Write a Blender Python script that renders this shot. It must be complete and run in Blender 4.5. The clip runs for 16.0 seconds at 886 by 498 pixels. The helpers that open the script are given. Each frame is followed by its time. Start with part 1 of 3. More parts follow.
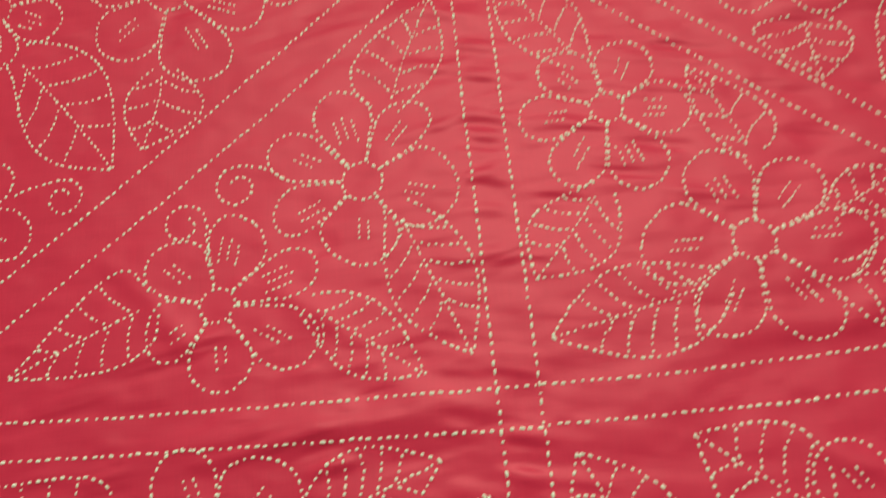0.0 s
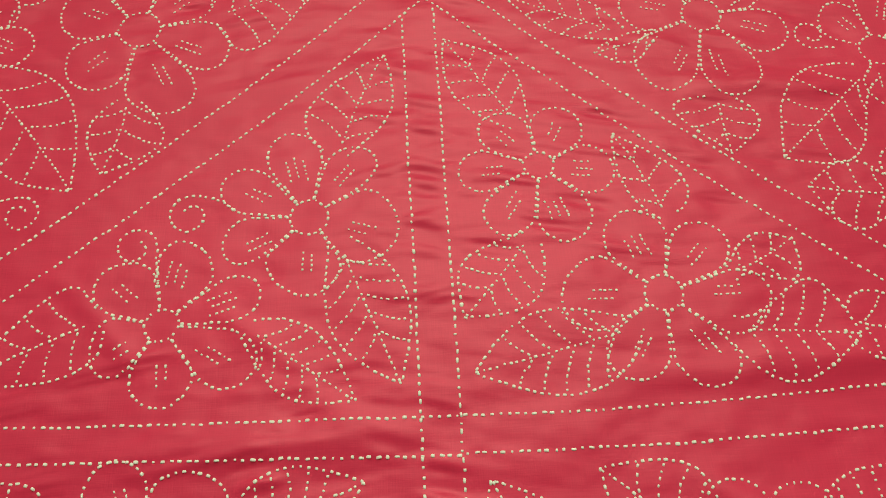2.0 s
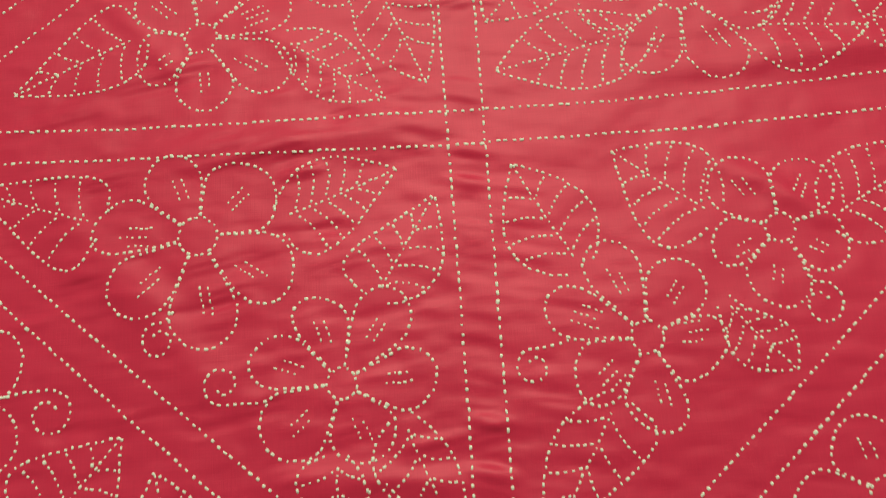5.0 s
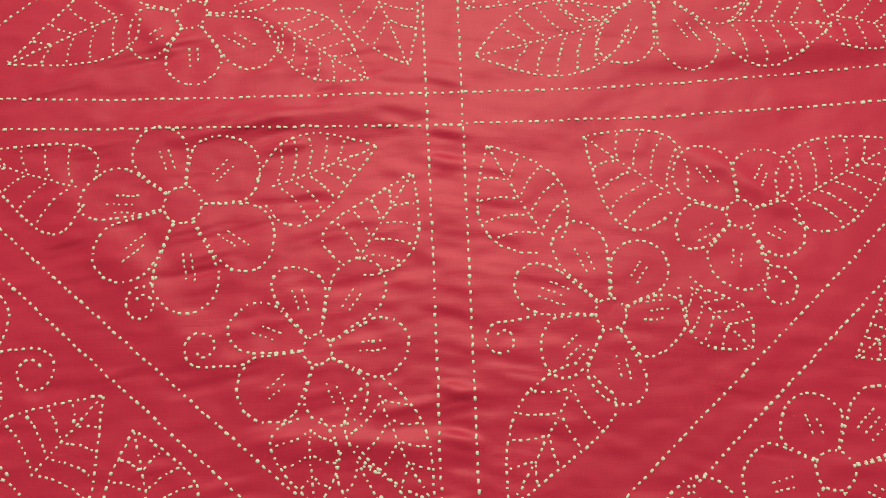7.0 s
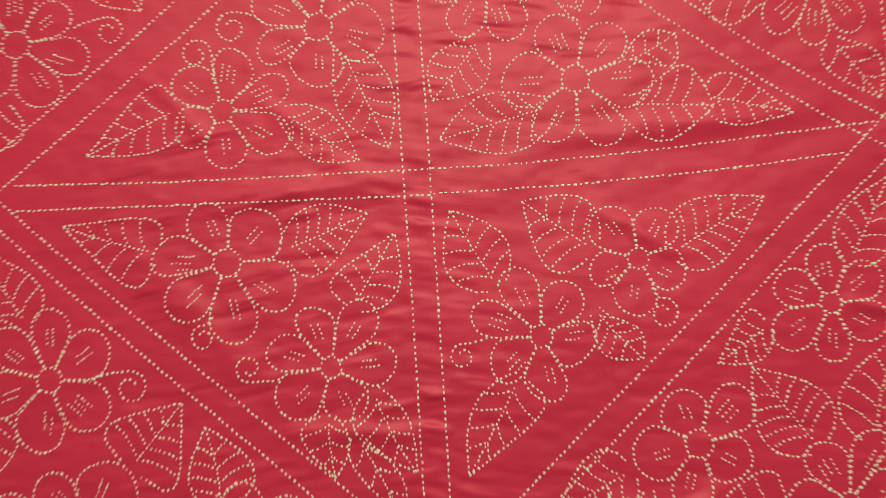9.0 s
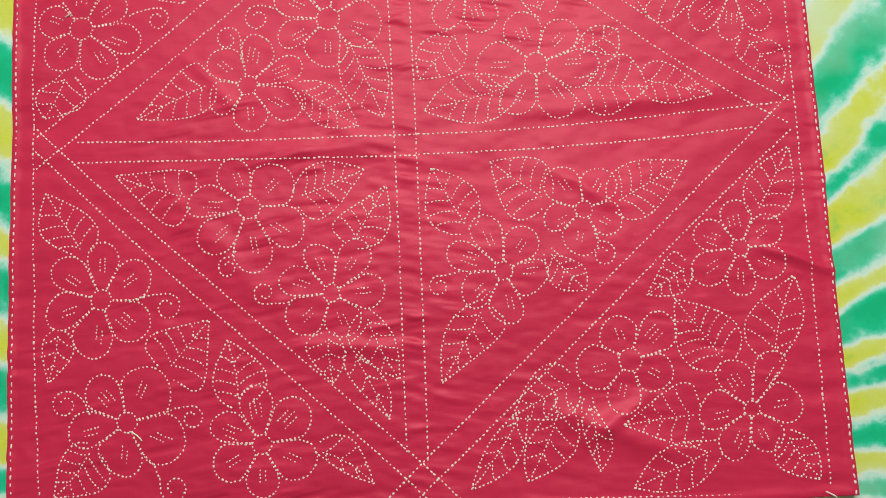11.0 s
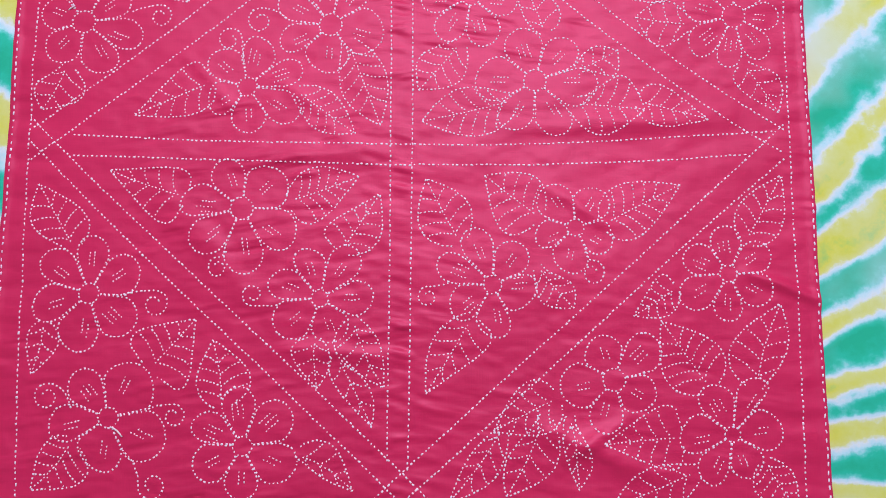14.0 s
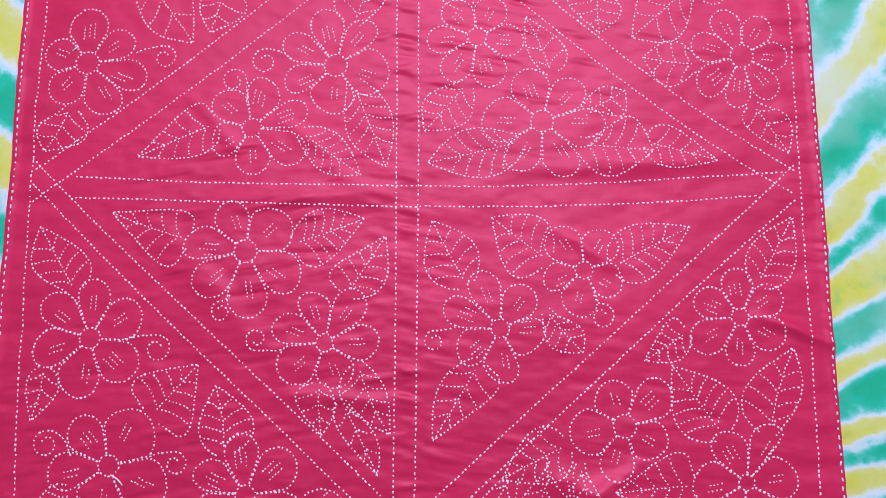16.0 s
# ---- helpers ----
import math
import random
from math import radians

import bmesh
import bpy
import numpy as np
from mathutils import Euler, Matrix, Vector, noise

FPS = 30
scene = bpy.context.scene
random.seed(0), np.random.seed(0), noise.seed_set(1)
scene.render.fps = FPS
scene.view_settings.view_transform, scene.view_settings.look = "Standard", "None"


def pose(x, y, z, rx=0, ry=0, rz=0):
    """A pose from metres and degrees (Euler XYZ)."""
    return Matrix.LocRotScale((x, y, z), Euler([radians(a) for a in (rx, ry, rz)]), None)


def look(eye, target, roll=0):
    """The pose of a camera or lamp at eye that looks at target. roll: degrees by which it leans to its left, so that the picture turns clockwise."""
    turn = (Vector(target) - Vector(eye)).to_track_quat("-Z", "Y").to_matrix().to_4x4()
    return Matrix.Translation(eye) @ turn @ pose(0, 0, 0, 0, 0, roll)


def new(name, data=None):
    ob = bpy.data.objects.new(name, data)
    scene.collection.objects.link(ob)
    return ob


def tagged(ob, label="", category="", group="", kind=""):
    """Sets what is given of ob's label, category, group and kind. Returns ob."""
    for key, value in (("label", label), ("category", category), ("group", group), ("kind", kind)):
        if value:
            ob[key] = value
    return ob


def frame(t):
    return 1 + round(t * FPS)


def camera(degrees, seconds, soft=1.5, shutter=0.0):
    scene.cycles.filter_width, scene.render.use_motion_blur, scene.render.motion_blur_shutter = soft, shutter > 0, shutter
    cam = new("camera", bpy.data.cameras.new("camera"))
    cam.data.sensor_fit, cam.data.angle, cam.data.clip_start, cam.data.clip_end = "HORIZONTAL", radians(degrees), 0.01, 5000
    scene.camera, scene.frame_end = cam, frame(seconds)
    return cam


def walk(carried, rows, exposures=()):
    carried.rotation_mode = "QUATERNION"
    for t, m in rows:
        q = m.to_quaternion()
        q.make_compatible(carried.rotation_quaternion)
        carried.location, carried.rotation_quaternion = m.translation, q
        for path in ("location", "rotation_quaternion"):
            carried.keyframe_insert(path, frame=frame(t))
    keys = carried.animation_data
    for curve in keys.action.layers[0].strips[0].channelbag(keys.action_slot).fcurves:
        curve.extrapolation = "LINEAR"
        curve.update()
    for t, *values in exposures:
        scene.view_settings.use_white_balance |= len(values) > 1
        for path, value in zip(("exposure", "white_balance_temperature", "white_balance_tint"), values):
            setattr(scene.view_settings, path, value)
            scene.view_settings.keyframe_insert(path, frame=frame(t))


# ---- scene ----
cam = camera(58.52, 16.0, soft=0.55, shutter=0.55)
# seconds, eye in metres, turn in degrees
PATH = [
    (0, -0.0189, -0.0561, 0.3143, 20.37, 4.50, -5.21),
    (0.5, -0.0168, -0.0614, 0.3264, 24.98, 1.49, -3.99),
    (1, -0.0176, -0.0683, 0.3315, 25.52, 0.34, -3.32),
    (1.5, -0.0163, -0.0720, 0.3356, 24.96, -0.51, -3.17),
    (2, -0.0129, -0.0724, 0.3355, 24.34, -0.17, -3.28),
    (2.5, -0.0130, -0.0717, 0.3348, 23.66, -0.19, -3.17),
    (3, -0.0120, -0.0750, 0.3359, 23.84, -0.23, -2.88),
    (3.5, -0.0141, -0.0920, 0.3360, 24.06, -0.27, -2.34),
    (4, -0.0154, -0.1142, 0.3379, 21.38, 0.07, -2.94),
    (4.5, -0.0182, -0.1335, 0.3318, 16.57, 2.42, -3.73),
    (5, -0.0152, -0.1422, 0.3395, 12.99, 2.19, -3.93),
    (5.2, -0.0187, -0.1445, 0.3427, 12.50, 1.09, -4.26),
    (7.3, -0.0098, -0.1549, 0.3517, 12.75, 0.81, -2.29),
    (7.5, -0.0103, -0.1485, 0.3218, 12.31, 0.71, -2.95),
    (7.8, -0.0091, -0.1210, 0.2827, 10.44, 0.73, -1.87),
    (8, -0.0052, -0.0897, 0.2707, 9.19, 1.14, -4.48),
    (8.2, -0.0014, -0.0701, 0.2862, 6.17, 0.37, -6.41),
    (8.5, 0.0152, -0.0566, 0.3576, 3.25, 1.82, -7.83),
    (8.7, 0.0203, -0.0625, 0.4184, 2.85, 2.72, -6.38),
    (9, 0.0216, -0.0935, 0.4917, 4.89, 2.32, -4.00),
    (9.5, 0.0252, -0.1247, 0.5519, 6.10, 3.00, -2.48),
    (10, 0.0339, -0.1564, 0.5876, 7.29, 2.75, -2.91),
    (12.3, 0.0442, -0.1622, 0.5978, 5.79, 2.35, -1.32),
    (12.5, 0.0467, -0.1627, 0.5974, 6.13, 2.44, -0.66),
    (13, 0.0422, -0.1607, 0.5970, 6.51, 2.03, -0.16),
    (13.5, 0.0415, -0.1610, 0.5992, 7.00, 2.14, -0.46),
    (14, 0.0415, -0.1583, 0.5976, 7.37, 1.69, 0.05),
    (14.5, 0.0418, -0.1507, 0.5936, 7.70, 1.55, 0.02),
    (15, 0.0407, -0.1425, 0.5932, 7.89, 1.56, 0.60),
    (15.5, 0.0408, -0.1391, 0.5921, 8.04, 1.90, 0.18),
    (16, 0.0372, -0.1401, 0.5915, 8.84, 1.79, -0.06),
]
# the camera brightens, and its white balance swings from red to pink on the way
EXPOSURES = [(0, 0.0, 7850, -36), (8, 0.02, 7950, -37), (9.5, 0.05, 8150, -39), (10.2, 0.09, 7700, -33), (12.3, 0.17, 5850, 33), (16, 0.18, 5300, 36)]
walk(cam, [(t, pose(x, y, z, rx, ry, rz)) for t, x, y, z, rx, ry, rz in PATH], EXPOSURES)

# ---- light: faint sky and one added area lamp, as from an assumed window ----
world = bpy.data.worlds.new("sky")
scene.world = world
world.use_nodes = True
sky = world.node_tree.nodes.new("ShaderNodeTexSky")
sky.sky_type, sky.sun_disc, sky.sun_elevation, sky.sun_rotation = "NISHITA", False, radians(40), radians(150)
world.node_tree.links.new(sky.outputs[0], world.node_tree.nodes["Background"].inputs[0])
world.node_tree.nodes["Background"].inputs[1].default_value = 0.1


def area(name, m, sx, sy, watts, color):
    lamp = bpy.data.lights.new(name, "AREA")
    lamp.shape, lamp.size, lamp.size_y, lamp.energy, lamp.color = "RECTANGLE", sx, sy, watts, color
    new(name, lamp).matrix_world = m


# added lamp inside the wall, standing in for daylight from an unseen window
area("added_window_light", look((0.1, 0.97, 1.75), (0.0, 0.0, 0)), 1.3, 1.2, 34, (1.0, 0.97, 0.94))

# ---- materials ----


def material(name, rough=0.8):
    m = bpy.data.materials.new(name)
    m.use_nodes = True
    t = m.node_tree
    b = t.nodes["Principled BSDF"]
    b.inputs["Roughness"].default_value = rough
    b.inputs["Specular IOR Level"].default_value = 0.25
    return m, t, b


def node(t, kind, **values):
    n = t.nodes.new(kind)
    for key, value in values.items():
        n.inputs[key.replace("_", " ")].default_value = value
    return n


def ramp(t, factor, stops):
    n = t.nodes.new("ShaderNodeValToRGB")
    while len(n.color_ramp.elements) < len(stops):
        n.color_ramp.elements.new(0.5)
    for e, (p, c) in zip(n.color_ramp.elements, stops):
        e.position, e.color = p, (*c, 1)
    t.links.new(factor, n.inputs[0])
    return n


def plain(name, color, rough=0.8, scale=3.0, vary=0.06):
    m, t, b = material(name, rough)
    co = t.nodes.new("ShaderNodeTexCoord")
    n = node(t, "ShaderNodeTexNoise", Scale=scale, Detail=6.0)
    t.links.new(co.outputs["Object"], n.inputs["Vector"])
    lo, hi = [max(c * (1 - vary), 0) for c in color], [min(c * (1 + vary), 1) for c in color]
    r = ramp(t, n.outputs[0], ((0.3, lo), (0.7, hi)))
    t.links.new(r.outputs[0], b.inputs["Base Color"])
    return m


def red_cotton():
    """Crimson cotton: fine woven threads, slubs, faint cloudy fading."""
    m, t, b = material("crimson_cotton", 0.45)
    b.inputs["Specular IOR Level"].default_value = 0.75
    b.inputs["Specular Tint"].default_value = (1, 0.38, 0.48, 1)
    b.inputs["Sheen Weight"].default_value = 0.04
    b.inputs["Sheen Roughness"].default_value = 0.4
    b.inputs["Sheen Tint"].default_value = (1, 0.5, 0.6, 1)
    co = t.nodes.new("ShaderNodeTexCoord").outputs["Object"]
    cloud = node(t, "ShaderNodeTexNoise", Scale=9.0, Detail=5.0)
    t.links.new(co, cloud.inputs["Vector"])
    threads = []
    for sx, sy in ((1500, 60), (60, 1500)):
        mp = node(t, "ShaderNodeMapping", Scale=(sx, sy, 60))
        t.links.new(co, mp.inputs["Vector"])
        n = node(t, "ShaderNodeTexNoise", Scale=1.0, Detail=2.0)
        t.links.new(mp.outputs[0], n.inputs["Vector"])
        threads.append(n.outputs[0])
    weave = t.nodes.new("ShaderNodeMath")
    weave.operation = "ADD"
    t.links.new(threads[0], weave.inputs[0]), t.links.new(threads[1], weave.inputs[1])
    base = ramp(t, cloud.outputs[0], ((0.3, (0.61, 0.018, 0.080)), (0.7, (0.68, 0.022, 0.092))))
    fine = ramp(t, weave.outputs[0], ((0.35, (0.965, 0.965, 0.965)), (0.65, (1.03, 1.03, 1.03))))
    half = t.nodes.new("ShaderNodeMath")
    half.operation, half.inputs[1].default_value = "MULTIPLY", 0.5
    t.links.new(weave.outputs[0], half.inputs[0])
    t.links.new(half.outputs[0], fine.inputs[0])
    mix = t.nodes.new("ShaderNodeMix")
    mix.data_type, mix.blend_type, mix.inputs["Factor"].default_value = "RGBA", "MULTIPLY", 1.0
    t.links.new(base.outputs[0], mix.inputs[6]), t.links.new(fine.outputs[0], mix.inputs[7])
    t.links.new(mix.outputs[2], b.inputs["Base Color"])
    bump = node(t, "ShaderNodeBump", Strength=0.12, Distance=0.0003)
    t.links.new(weave.outputs[0], bump.inputs["Height"])
    t.links.new(bump.outputs[0], b.inputs["Normal"])
    return m


def white_thread():
    """Off-white twisted cotton floss."""
    m, t, b = material("white_floss", 0.7)
    co = t.nodes.new("ShaderNodeTexCoord").outputs["Object"]
    n = node(t, "ShaderNodeTexNoise", Scale=900.0, Detail=2.0)
    t.links.new(co, n.inputs["Vector"])
    each = node(t, "ShaderNodeTexNoise", Scale=260.0, Detail=1.0)
    t.links.new(co, each.inputs["Vector"])
    tone = ramp(t, each.outputs[0], ((0.3, (0.95, 0.82, 0.82)), (0.7, (0.99, 0.89, 0.89))))
    t.links.new(tone.outputs[0], b.inputs["Base Color"])
    bump = node(t, "ShaderNodeBump", Strength=0.6, Distance=0.0003)
    t.links.new(n.outputs[0], bump.inputs["Height"])
    t.links.new(bump.outputs[0], b.inputs["Normal"])
    return m


def tie_dye():
    """Sunburst tie-dye: streaky rays of yellow, green and teal bleeding into white cotton."""
    m, t, b = material("tie_dyed_cotton", 0.85)
    co = t.nodes.new("ShaderNodeTexCoord").outputs["Object"]
    off = node(t, "ShaderNodeVectorMath")
    off.inputs[1].default_value = (DYE[0], DYE[1], 0)
    off.operation = "SUBTRACT"
    t.links.new(co, off.inputs[0])
    wob = node(t, "ShaderNodeTexNoise", Scale=9.0, Detail=3.0)
    t.links.new(co, wob.inputs["Vector"])
    sep = t.nodes.new("ShaderNodeSeparateXYZ")
    t.links.new(off.outputs[0], sep.inputs[0])
    ang = t.nodes.new("ShaderNodeMath")
    ang.operation = "ARCTAN2"
    t.links.new(sep.outputs[1], ang.inputs[0]), t.links.new(sep.outputs[0], ang.inputs[1])
    dist = node(t, "ShaderNodeVectorMath")
    dist.operation = "LENGTH"
    t.links.new(off.outputs[0], dist.inputs[0])
    # bands across the angle, wobbled by streaky noise along the rays
    vec = t.nodes.new("ShaderNodeCombineXYZ")
    wide = node(t, "ShaderNodeMath")
    wide.operation, wide.inputs[1].default_value = "MULTIPLY", 7.0
    t.links.new(ang.outputs[0], wide.inputs[0])
    far = node(t, "ShaderNodeMath")
    far.operation, far.inputs[1].default_value = "MULTIPLY", 5.0
    t.links.new(dist.outputs["Value"], far.inputs[0])
    t.links.new(wide.outputs[0], vec.inputs[0]), t.links.new(far.outputs[0], vec.inputs[1])
    streak = node(t, "ShaderNodeTexNoise", Scale=1.0, Detail=4.0, Roughness=0.5)
    t.links.new(vec.outputs[0], streak.inputs["Vector"])
    phase = node(t, "ShaderNodeMath")
    phase.operation, phase.inputs[1].default_value = "MULTIPLY", BANDS
    t.links.new(ang.outputs[0], phase.inputs[0])
    bent = node(t, "ShaderNodeMath")
    bent.operation, bent.inputs[1].default_value = "MULTIPLY_ADD", 5.0
    t.links.new(streak.outputs[0], bent.inputs[0]), t.links.new(phase.outputs[0], bent.inputs[2])
    wave = node(t, "ShaderNodeMath")
    wave.operation = "SINE"
    t.links.new(bent.outputs[0], wave.inputs[0])
    soft = node(t, "ShaderNodeMath")
    soft.operation, soft.inputs[1].default_value = "MULTIPLY_ADD", 0.65
    t.links.new(wob.outputs[0], soft.inputs[0])
    gain = node(t, "ShaderNodeMath")
    gain.operation, gain.inputs[1].default_value = "MULTIPLY_ADD", 0.30
    fuzz = node(t, "ShaderNodeTexNoise", Scale=55.0, Detail=5.0, Roughness=0.6)
    t.links.new(co, fuzz.inputs["Vector"])
    bleed = node(t, "ShaderNodeMath")
    bleed.operation, bleed.inputs[1].default_value, bleed.inputs[2].default_value = "MULTIPLY_ADD", 0.62, -0.14
    t.links.new(fuzz.outputs[0], bleed.inputs[0])
    t.links.new(bleed.outputs[0], gain.inputs[2])
    t.links.new(wave.outputs[0], gain.inputs[0])
    t.links.new(gain.outputs[0], soft.inputs[2])
    dye = ramp(t, soft.outputs[0], (
        (0.14, (0.00, 0.50, 0.24)), (0.30, (0.01, 0.58, 0.33)), (0.38, (0.12, 0.68, 0.52)), (0.47, (0.52, 0.84, 0.80)),
        (0.57, (0.76, 0.88, 0.80)), (0.67, (0.72, 0.78, 0.20)), (0.85, (0.70, 0.74, 0.06)), (1.0, (0.34, 0.66, 0.12))))
    # washed-out patches where the dye hardly took
    wash = node(t, "ShaderNodeTexNoise", Scale=7.0, Detail=3.0)
    shifted = node(t, "ShaderNodeVectorMath")
    shifted.operation, shifted.inputs[1].default_value = "ADD", (3.1, 1.7, 0)
    t.links.new(co, shifted.inputs[0])
    t.links.new(shifted.outputs[0], wash.inputs["Vector"])
    amount = ramp(t, wash.outputs[0], ((0.48, (0.03, 0.03, 0.03)), (0.68, (0.6, 0.6, 0.6))))
    pale = t.nodes.new("ShaderNodeMix")
    pale.data_type = "RGBA"
    pale.inputs[7].default_value = (0.70, 0.87, 0.82, 1)
    t.links.new(amount.outputs[0], pale.inputs["Factor"])
    t.links.new(dye.outputs[0], pale.inputs[6])
    t.links.new(pale.outputs[2], b.inputs["Base Color"])
    weave = node(t, "ShaderNodeTexNoise", Scale=1400.0, Detail=1.0)
    t.links.new(co, weave.inputs["Vector"])
    bump = node(t, "ShaderNodeBump", Strength=0.3, Distance=0.0004)
    t.links.new(weave.outputs[0], bump.inputs["Height"])
    t.links.new(bump.outputs[0], b.inputs["Normal"])
    return m


DYE, BANDS = (0.0802, -0.2553), 39.0
CRIMSON, FLOSS, SHEET = red_cotton(), white_thread(), tie_dye()
PAINT, BOARD = plain("wall_paint", (0.78, 0.76, 0.72)), plain("floor_screed", (0.42, 0.36, 0.3), 0.6)

# ---- helpers for meshes ----


def mesh_object(name, verts, faces, mat, parent=None, label="", smooth=True):
    me = bpy.data.meshes.new(name)
    me.from_pydata(verts, [], faces)
    me.polygons.foreach_set("use_smooth", [smooth] * len(me.polygons))
    me.materials.append(mat)
    ob = new(name, me)
    ob.parent = parent
    return tagged(ob, label) if label else ob


def box(name, lo, hi, mat):
    bm = bmesh.new()
    bmesh.ops.create_cube(bm, size=1)
    for v in bm.verts:
        v.co = [lo[k] + (v.co[k] + 0.5) * (hi[k] - lo[k]) for k in range(3)]
    me = bpy.data.meshes.new(name)
    bm.to_mesh(me), bm.free()
    me.materials.append(mat)
    return new(name, me)


LATTICE = np.random.RandomState(7).rand(257, 257)


def cloudy(x, y, seed=0):
    """Smooth value noise from -1 to 1 on a unit lattice."""
    x, y = np.asarray(x, float) + 17.3 * seed + 500, np.asarray(y, float) + 31.7 * seed + 500
    i, j = np.floor(x).astype(int), np.floor(y).astype(int)
    u, v = x - i, y - j
    u, v = u * u * u * (u * (6 * u - 15) + 10), v * v * v * (v * (6 * v - 15) + 10)
    g = lambda a, b: LATTICE[a % 256, b % 256]  # noqa: E731
    return 2 * ((g(i, j) * (1 - u) + g(i + 1, j) * u) * (1 - v) + (g(i, j + 1) * (1 - u) + g(i + 1, j + 1) * u) * v) - 1


# ---- assumed room, all out of view: floor, ceiling, walls with an opening for the added lamp ----
FLOOR = -0.5
tagged(box("floor", (-2.2, -3.2, FLOOR - 0.1), (2.2, 1.1, FLOOR), BOARD), "plain floor", "floor", kind="structure")
tagged(box("ceiling", (-2.2, -3.2, 2.6), (2.2, 1.1, 2.7), PAINT), "plain white ceiling, assumed and out of view", "ceiling", kind="structure")
for name, lo, hi in (
    ("wall_west", (-2.3, -3.3, FLOOR), (-2.2, 1.2, 2.7)), ("wall_east", (2.2, -3.3, FLOOR), (2.3, 1.2, 2.7)),
    ("wall_south", (-2.2, -3.3, FLOOR), (2.2, -3.2, 2.7)), ("wall_north_low", (-2.2, 1.1, FLOOR), (2.2, 1.2, 1.1)),
    ("wall_north_high", (-2.2, 1.1, 2.4), (2.2, 1.2, 2.7)), ("wall_north_left", (-2.2, 1.1, 1.1), (-0.6, 1.2, 2.4)),
    ("wall_north_right", (0.8, 1.1, 1.1), (2.2, 1.2, 2.4))):
    tagged(box(name, lo, hi, PAINT), "plain painted wall, assumed and out of view", "wall", kind="structure")

# ---- the bed and its tie-dyed sheet ----
EDGE_L, EDGE_R, EDGE_B, EDGE_T = -0.3204, 0.3059, -0.2835, 0.262


def sheet_height(x, y):
    h = 0.0016 * cloudy(x * 7, y * 9, 1) + 0.0007 * cloudy(x * 22, y * 30, 2)
    return h - 0.0075


def sheet():
    xs, ys = np.linspace(-0.95, 0.95, 240), np.linspace(-1.0, 0.9, 240)
    gx, gy = np.meshgrid(xs, ys)
    z = sheet_height(gx, gy)
    z[0, :] = z[-1, :] = z[:, 0] = z[:, -1] = -0.12
    n = len(xs)
    idx = np.arange(n * n).reshape(n, n)
    q = np.stack([idx[:-1, :-1], idx[:-1, 1:], idx[1:, 1:], idx[1:, :-1]], -1).reshape(-1, 4)
    ob = mesh_object("bed_sheet", np.stack([gx, gy, z], -1).reshape(-1, 3).tolist(), q.tolist(), SHEET)
    return tagged(ob, "tie-dyed cotton bed sheet in yellow, green, teal and white streaks", "bed sheet")


sheet()
tagged(box("mattress", (-0.94, -0.99, FLOOR), (0.94, 0.89, -0.012), plain("ticking", (0.6, 0.58, 0.55))), "plain mattress under a tie-dyed sheet", "mattress")

# ---- the embroidered cloth ----
cloth = tagged(new("embroidered_cloth"), "wrinkled crimson cotton cloth with white running-stitch flowers on tie-dyed sheet", "embroidered cloth")


def ridge(x, y, x0, y0, x1, y1, wide, high):
    """A soft crease from one point to another, fading at both ends."""
    dx, dy = x1 - x0, y1 - y0
    n = math.hypot(dx, dy)
    u, v = ((x - x0) * dx + (y - y0) * dy) / n / n, ((x - x0) * -dy + (y - y0) * dx) / n
    v = v + 0.15 * wide * cloudy(u * 5, u * 0, 9)
    return high * np.exp(-((v / wide) ** 2)) * np.clip(1 - (2 * u - 1) ** 2, 0, 1)


